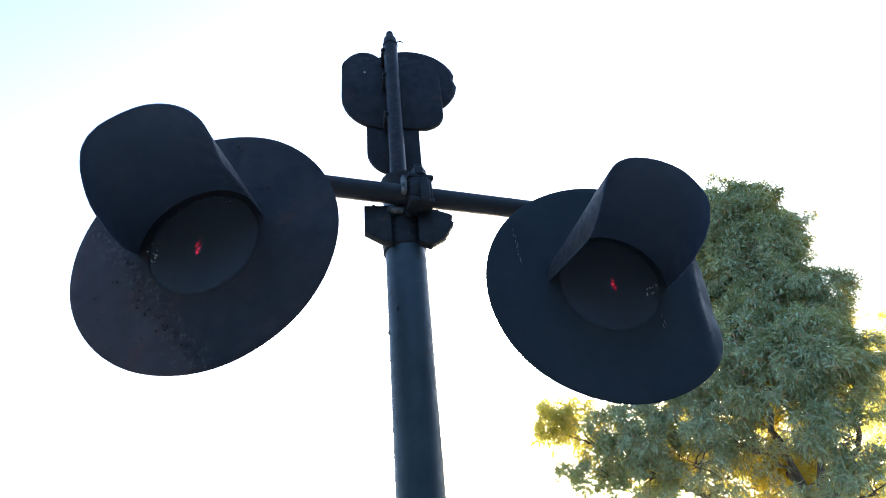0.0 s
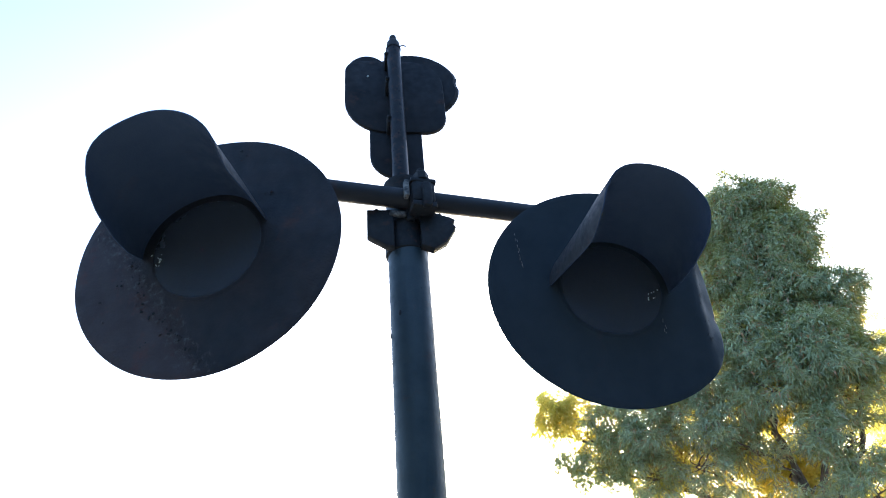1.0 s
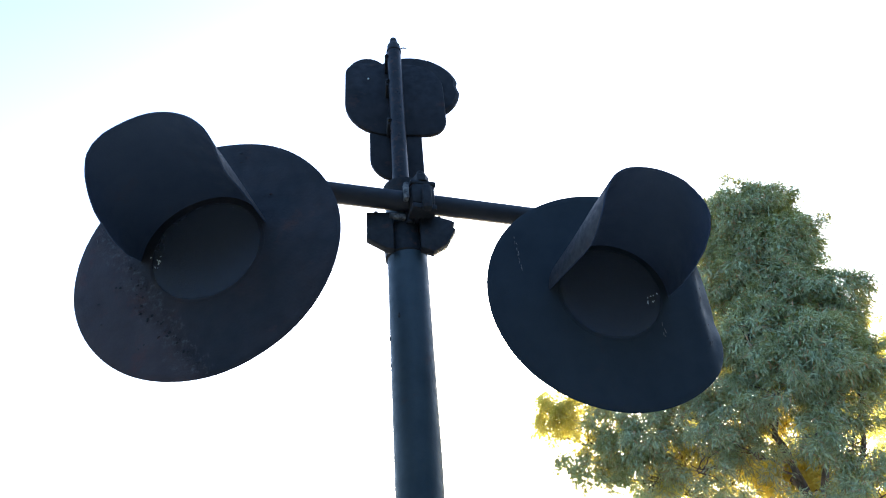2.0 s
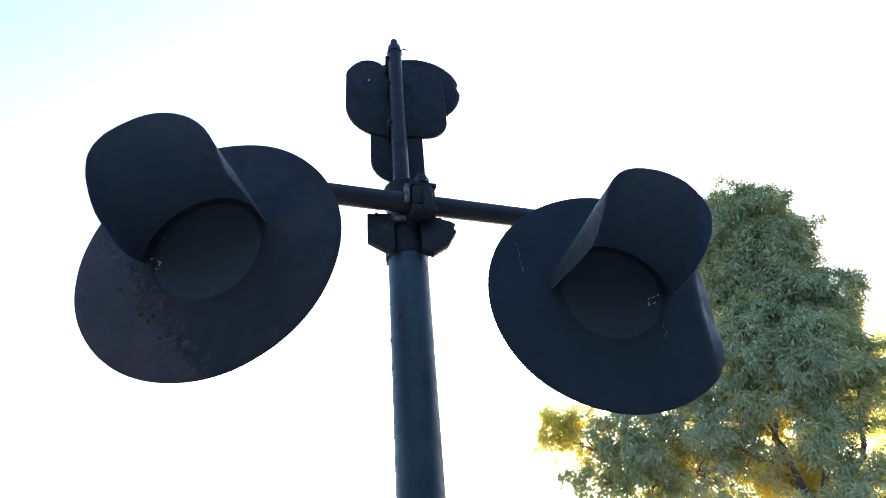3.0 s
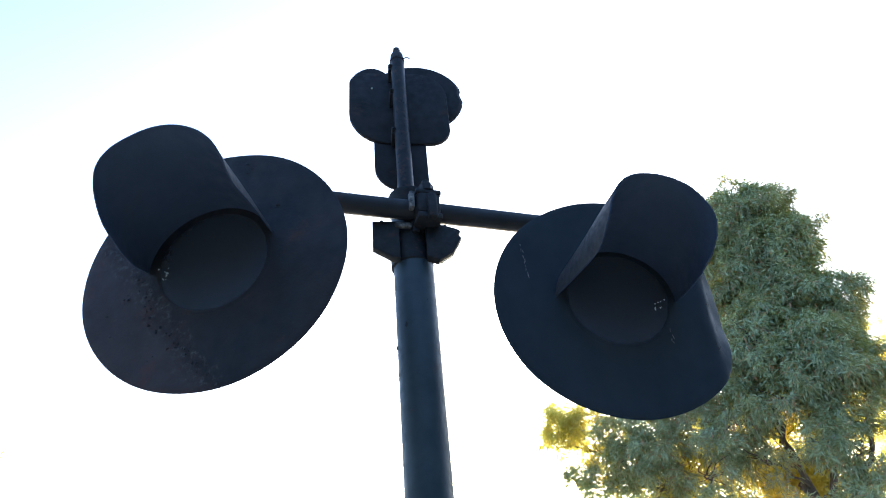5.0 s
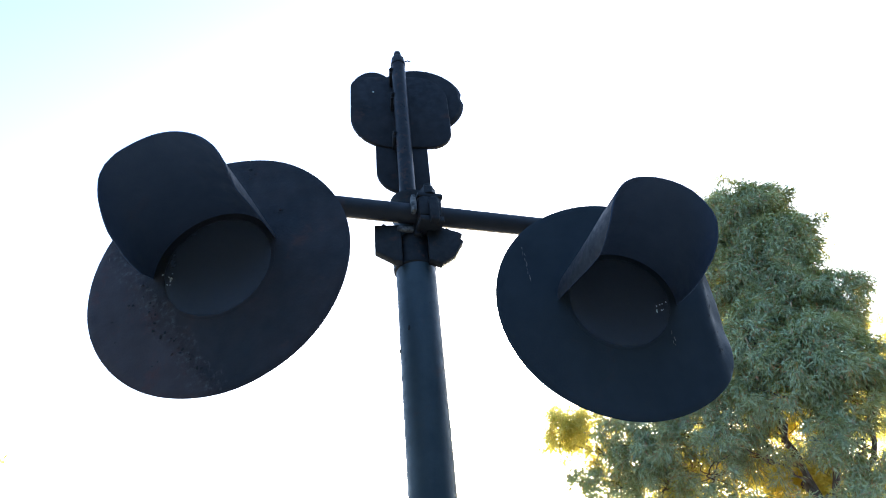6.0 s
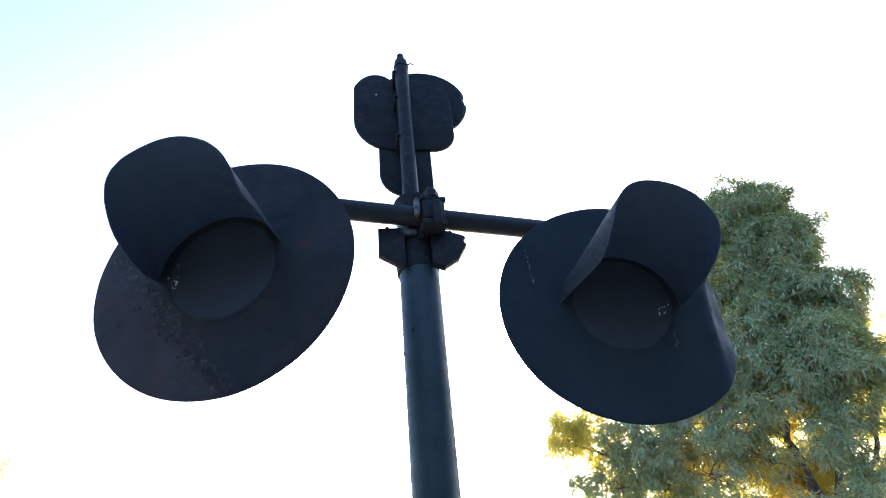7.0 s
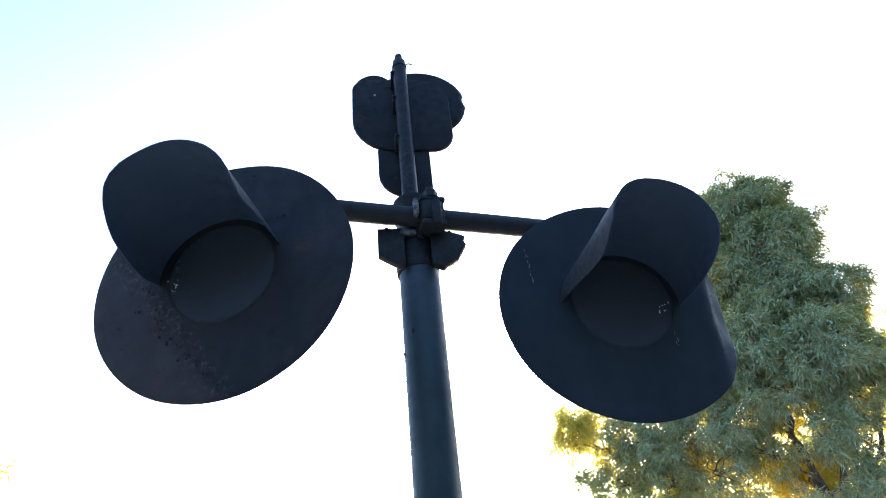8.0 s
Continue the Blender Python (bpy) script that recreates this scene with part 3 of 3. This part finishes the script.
def foliage(name, centre, radius, squash, clumps, rng, material, parent, leaf=0.105, width=0.0085, twigs=10, per=12):
    """Clumps of drooping twigs on an uneven shell; narrow leaves along each twig. One mesh."""
    centre = np.array(centre)
    d = rng.normal(size=(clumps, 3))
    d /= np.linalg.norm(d, axis=1)[:, None]
    lump = np.array([0.92 + 0.40 * noise.noise(Vector(v * 1.9 + centre)) for v in d])
    rad = radius * lump * (0.35 + 0.65 * rng.random(clumps) ** 0.45)
    c = centre + d * rad[:, None] * np.array([1, 1, squash])
    size = np.minimum(0.09 + 0.11 * rng.random(clumps), radius * 0.5)
    # twigs: out of the clump's heart, bending down towards their tips
    k = np.repeat(np.arange(clumps), twigs)
    m = len(k)
    go = d[k] * 0.65 + rng.normal(size=(m, 3)) * 0.75 + np.array([0, 0, 0.35])
    go /= np.linalg.norm(go, axis=1)[:, None]
    reach = size[k] * (0.60 + 0.95 * rng.random(m))
    idx = np.repeat(np.arange(m), per)
    n = len(idx)
    along = (rng.random(n) * 0.85 + 0.15)
    base = c[k][idx] + go[idx] * (along * reach[idx])[:, None] + rng.normal(size=(n, 3)) * 0.045
    base[:, 2] -= along ** 2 * reach[idx] * 0.55
    way = go[idx] * 0.75 + rng.normal(size=(n, 3)) * 0.38 + np.array([0, 0, -0.42]) - np.array([0, 0, 0.35]) * along[:, None]
    way /= np.linalg.norm(way, axis=1)[:, None]
    face = d[k][idx] * 0.9 + np.array([0, 0, 0.5]) + rng.normal(size=(n, 3)) * 0.42
    side = np.cross(way, face)
    side /= np.linalg.norm(side, axis=1)[:, None]
    up = np.cross(side, way)
    ln = leaf * (0.6 + 0.7 * rng.random(n))[:, None]
    wd = width * (0.7 + 0.6 * rng.random(n))[:, None]
    v = np.empty((n, 4, 3))
    v[:, 0] = base
    v[:, 1] = base + way * ln * 0.42 + side * wd + up * ln * 0.05
    v[:, 2] = base + way * ln - up * ln * 0.10
    v[:, 3] = base + way * ln * 0.42 - side * wd + up * ln * 0.05
    loops = ((np.arange(n) * 4)[:, None] + np.array([0, 1, 2, 0, 2, 3])).ravel()
    me = bpy.data.meshes.new(name)
    me.vertices.add(n * 4)
    me.vertices.foreach_set("co", v.ravel())
    me.loops.add(n * 6)
    me.loops.foreach_set("vertex_index", loops.astype(np.int32))
    me.polygons.add(n * 2)
    me.polygons.foreach_set("loop_start", (np.arange(n * 2) * 3).astype(np.int32))
    me.update(calc_edges=True)
    me.validate()
    me.materials.append(material)
    ob = new(name, me)
    ob.parent = parent
    return tagged(ob, kind="stuff")


def tree(base, fork, masses, label, leaf_mat, seed, thick=0.17, sunlit=(), leaders=()):
    """A tapered trunk that forks into leaders; from these a limb goes to each mass of leaves."""
    rng = random.Random(seed)
    nrng = np.random.default_rng(seed)
    t = thing("tree", pose(*base), label, "tree")
    o = Vector(base)
    bm = bmesh.new()
    f = Vector(fork) - o
    bough(bm, (0, 0, -0.3), f, thick, thick * 0.62, rng, 0.12, 14, 10)
    part("trunk", bm, BARK, t, smooth=60)
    starts = [f]
    for line in leaders:
        pts = [f] + [Vector(p) - o for p in line]
        bm = bmesh.new()
        for i, (a, b) in enumerate(zip(pts, pts[1:])):
            r0, r1 = (thick * 0.36 * (1 - j / len(pts)) ** 1.3 + 0.012 for j in (i, i + 1))
            bough(bm, a, b, r0, r1, rng, 0.10, 9)
            starts += [a.lerp(b, 0.5), b]
        part("limb", bm, BARK, t, smooth=60)
    for c, r, squash, count, cover in [(*q, leaf_mat) for q in masses] + [(*q, LEAF_SUNLIT) for q in sunlit]:
        c = Vector(c) - o
        bm = bmesh.new()
        lower = [p for p in starts if p.z < c.z - 0.2] or [f]
        start = min(lower, key=lambda p: (p - c).length)
        mid = start.lerp(c, 0.6) + Vector((0, 0, 0.1))
        bough(bm, start, mid, 0.020, 0.014, rng, 0.25)
        bough(bm, mid, c, 0.014, 0.008, rng, 0.2, 7)
        for i in range(7):
            e = c + Vector((rng.uniform(-1, 1), rng.uniform(-1, 1), rng.uniform(-0.8, 0.9))) * r * 0.75
            bough(bm, mid.lerp(c, rng.uniform(0.2, 1.0)), e, 0.011, 0.003, rng, 0.15, 5, 5)
        part("limb", bm, BARK, t, smooth=60)
        SWAYING.append((foliage("foliage", c, r, squash, count, nrng, cover, t), o + c))
    return t


tree((6.60, 8.25, 0), (6.47, 7.97, 3.0), [
    ((6.55, 7.28, 8.12), 0.91, 0.9, 202), ((6.38, 7.69, 8.33), 0.78, 0.9, 141), ((6.88, 6.86, 7.47), 0.53, 0.9, 109), ((6.80, 8.10, 8.05), 0.94, 0.9, 141),
    ((6.55, 7.40, 7.12), 0.92, 0.9, 176), ((6.18, 7.88, 7.22), 0.90, 0.9, 158), ((6.66, 7.13, 6.49), 0.70, 0.9, 127), ((7.12, 6.67, 6.37), 0.38, 0.9, 46),
    ((6.95, 8.20, 7.00), 0.94, 0.9, 141), ((7.07, 6.80, 5.94), 0.33, 0.9, 36), ((6.44, 6.82, 5.30), 0.72, 0.9, 176), ((6.03, 7.38, 5.91), 0.85, 0.9, 150),
    ((5.58, 8.04, 5.68), 0.83, 0.9, 132), ((6.00, 7.33, 4.90), 0.68, 0.9, 37), ((6.62, 6.92, 4.72), 0.57, 0.9, 34), ((7.08, 6.67, 5.03), 0.45, 0.9, 34),
    ((4.23, 8.62, 4.75), 0.68, 0.9, 104), ((5.01, 8.39, 4.99), 0.57, 0.9, 40), ((5.48, 7.97, 4.76), 0.62, 0.9, 28), ((4.88, 8.04, 4.06), 0.59, 0.9, 18),
    ((6.11, 7.00, 4.12), 0.50, 0.9, 15), ((5.57, 7.74, 4.12), 0.46, 0.9, 13), ((6.47, 6.74, 4.00), 0.50, 0.9, 22), ((3.45, 9.97, 4.54), 0.20, 0.9, 8),
    ((3.84, 9.57, 4.29), 0.40, 0.9, 25), ((4.39, 8.85, 4.07), 0.50, 0.9, 35), ((4.81, 8.04, 3.16), 0.84, 0.9, 25), ((5.75, 7.29, 2.86), 0.78, 0.9, 31),
    ((6.46, 6.70, 3.15), 0.68, 0.9, 31),
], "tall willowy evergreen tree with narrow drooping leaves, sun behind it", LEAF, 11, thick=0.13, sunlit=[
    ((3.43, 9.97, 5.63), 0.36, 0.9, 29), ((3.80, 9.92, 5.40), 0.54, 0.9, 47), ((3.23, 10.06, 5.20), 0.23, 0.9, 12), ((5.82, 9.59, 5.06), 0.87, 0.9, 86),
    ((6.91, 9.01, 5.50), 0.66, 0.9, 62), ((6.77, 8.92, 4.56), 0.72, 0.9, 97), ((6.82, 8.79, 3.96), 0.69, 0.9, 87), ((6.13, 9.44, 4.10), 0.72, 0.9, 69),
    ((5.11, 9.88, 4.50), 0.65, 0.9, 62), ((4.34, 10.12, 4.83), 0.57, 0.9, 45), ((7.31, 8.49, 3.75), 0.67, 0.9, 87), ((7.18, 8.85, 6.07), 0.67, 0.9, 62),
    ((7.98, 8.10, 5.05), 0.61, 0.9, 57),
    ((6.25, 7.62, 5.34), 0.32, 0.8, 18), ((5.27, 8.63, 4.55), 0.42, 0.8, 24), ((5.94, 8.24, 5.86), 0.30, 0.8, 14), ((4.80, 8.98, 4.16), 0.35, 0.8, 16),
], leaders=[
    ((6.32, 8.14, 4.47), (6.36, 7.86, 6.06), (6.60, 7.43, 7.88)), ((6.78, 7.57, 4.37), (6.91, 7.14, 5.55), (7.11, 6.74, 6.27)),
    ((5.70, 8.60, 3.45), (4.90, 9.10, 4.00), (3.93, 9.67, 4.90)), ((6.31, 8.01, 4.03), (6.29, 8.22, 5.02), (6.17, 8.09, 6.64)),
    ((6.90, 7.21, 3.90), (7.07, 6.74, 4.88)),
])
tree((11.2, 10.9, 0), (11.2, 10.8, 2.6), [
    ((11.0, 10.4, 7.1), 0.80, 1.0, 69), ((10.9, 10.5, 5.9), 1.2, 0.9, 120), ((10.7, 10.8, 4.2), 1.4, 0.8, 120), ((12.3, 10.2, 5.2), 1.3, 1.0, 75),
], "thinner tree in sunlit-yellow leaf standing behind the tall one", LEAF_SUNLIT, 23, leaders=[((11.2, 10.5, 5.0), (11.3, 10.2, 7.0))])
young = tree((-6.6, 7.2, 0), (-6.5, 7.1, 1.6), [
    ((-6.1, 6.7, 2.5), 0.7, 0.9, 30), ((-6.9, 7.3, 2.9), 0.8, 0.9, 30),
], "young yellow-green tree with a twig reaching up", LEAF_SUNLIT, 31, thick=0.07)
# its one long shoot
bm = bmesh.new()
bough(bm, (0.3, -0.3, 2.0), (2.12, -0.64, 4.28), 0.014, 0.003, random.Random(5), 0.12, 6, 8)
part("shoot", bm, BARK, young)
SWAYING.append((foliage("shoot_leaves", (2.14, -0.63, 4.30), 0.07, 1.0, 2, np.random.default_rng(8), LEAF_SUNLIT, young, 0.12, 0.016, 3, 6), Vector((-4.4, 6.6, 4.3))))


# ---- what moves: the added shutter vanes, opening once a second to make the flashes ----
def motions():
    steps = [(0.0, .13), (0.1, .5), (0.2, .9), (0.3, 1), (0.5, 1), (0.6, .5), (0.7, .08), (0.8, .02), (0.9, 0), (1.0, .02), (1.1, .4), (1.2, .85), (1.3, 1),
             (1.5, 1), (1.6, .8), (1.7, .12), (1.8, .02), (1.9, 0), (2.0, 0), (2.1, .2), (2.2, .7), (2.3, 1), (2.6, 1), (2.7, .4),
             (2.8, .05), (2.9, 0), (3.0, 0), (3.1, .12), (3.2, .6), (3.3, .9), (3.4, 1), (3.6, 1), (3.7, .45), (3.8, .06), (3.9, .01), (4.0, 0),
             (4.1, .06), (4.2, .5), (4.3, .85), (4.4, 1), (4.6, 1), (4.7, .8), (4.8, .12), (4.9, 0), (5.0, 0), (5.1, .02), (5.2, .35), (5.3, .8), (5.4, 1), (5.6, 1),
             (5.7, .6), (5.8, .15), (5.9, .03), (6.0, 0), (6.1, 0), (6.2, .2), (6.3, .65), (6.4, .9), (6.5, 1), (6.7, 1), (6.8, .6), (6.9, .08), (7.0, 0), (7.1, 0),
             (7.2, .12), (7.3, .55), (7.4, .9), (7.5, 1), (7.7, 1), (7.8, .75), (7.9, .12), (8.0, .015)]
    for lamp, vanes in (LEFT_LAMP, RIGHT_LAMP):
        for side, vane in vanes:
            walk(vane, [(t, pose(side * 0.047 * s, 0, 0)) for t, s in steps])
    # gusts in the tall tree: hundredths of a metre across the view and downward, for its top, its middle and its low left bough
    times = (0, 0.5, 1, 1.5, 3, 3.5, 4, 4.5, 6, 6.5, 7, 7.5, 8)
    top = ((0, 18), (8, 15), (14, 16), (19, 20), (8, 14), (8, 13), (10, 11), (11, 10), (7, 8), (5, 8), (3, 5), (4, 3), (0, 0))
    middle = ((-1, 11), (-1, 8), (8, 10), (14, 13), (8, 3), (6, 2), (3, 5), (5, 5), (4, 5), (3, 3), (2, 0), (3, -1), (0, 0))
    low = ((-5, 1), (-5, -6), (-2, -17), (0, -28), (-5, 2), (-5, 0), (-3, -4), (-1, -12), (-1, -6), (-3, 0), (-5, 3), (-2, 3), (0, 0))
    across, down = Vector((0.77, -0.64, 0.0)), Vector((0.37, 0.44, -0.82))
    for leaves, at in SWAYING:
        if at.x < 0:
            gusts, share = low, 0.3
        elif at.x < 4.5:
            gusts, share = low, min(1.0, 0.5 + (4.5 - at.x) * 0.6)
        elif at.z > 7.0 and at.x < 9:
            gusts, share = top, min(1.0, 0.55 + (at.z - 7.0) * 0.45)
        else:
            gusts, share = middle, min(1.0, max(0.15, (at.z - 4.2) / 1.8))
        walk(leaves, [(t, Matrix.Translation((across * x + down * y) * 0.01 * share)) for t, (x, y) in zip(times, gusts)])


motions()
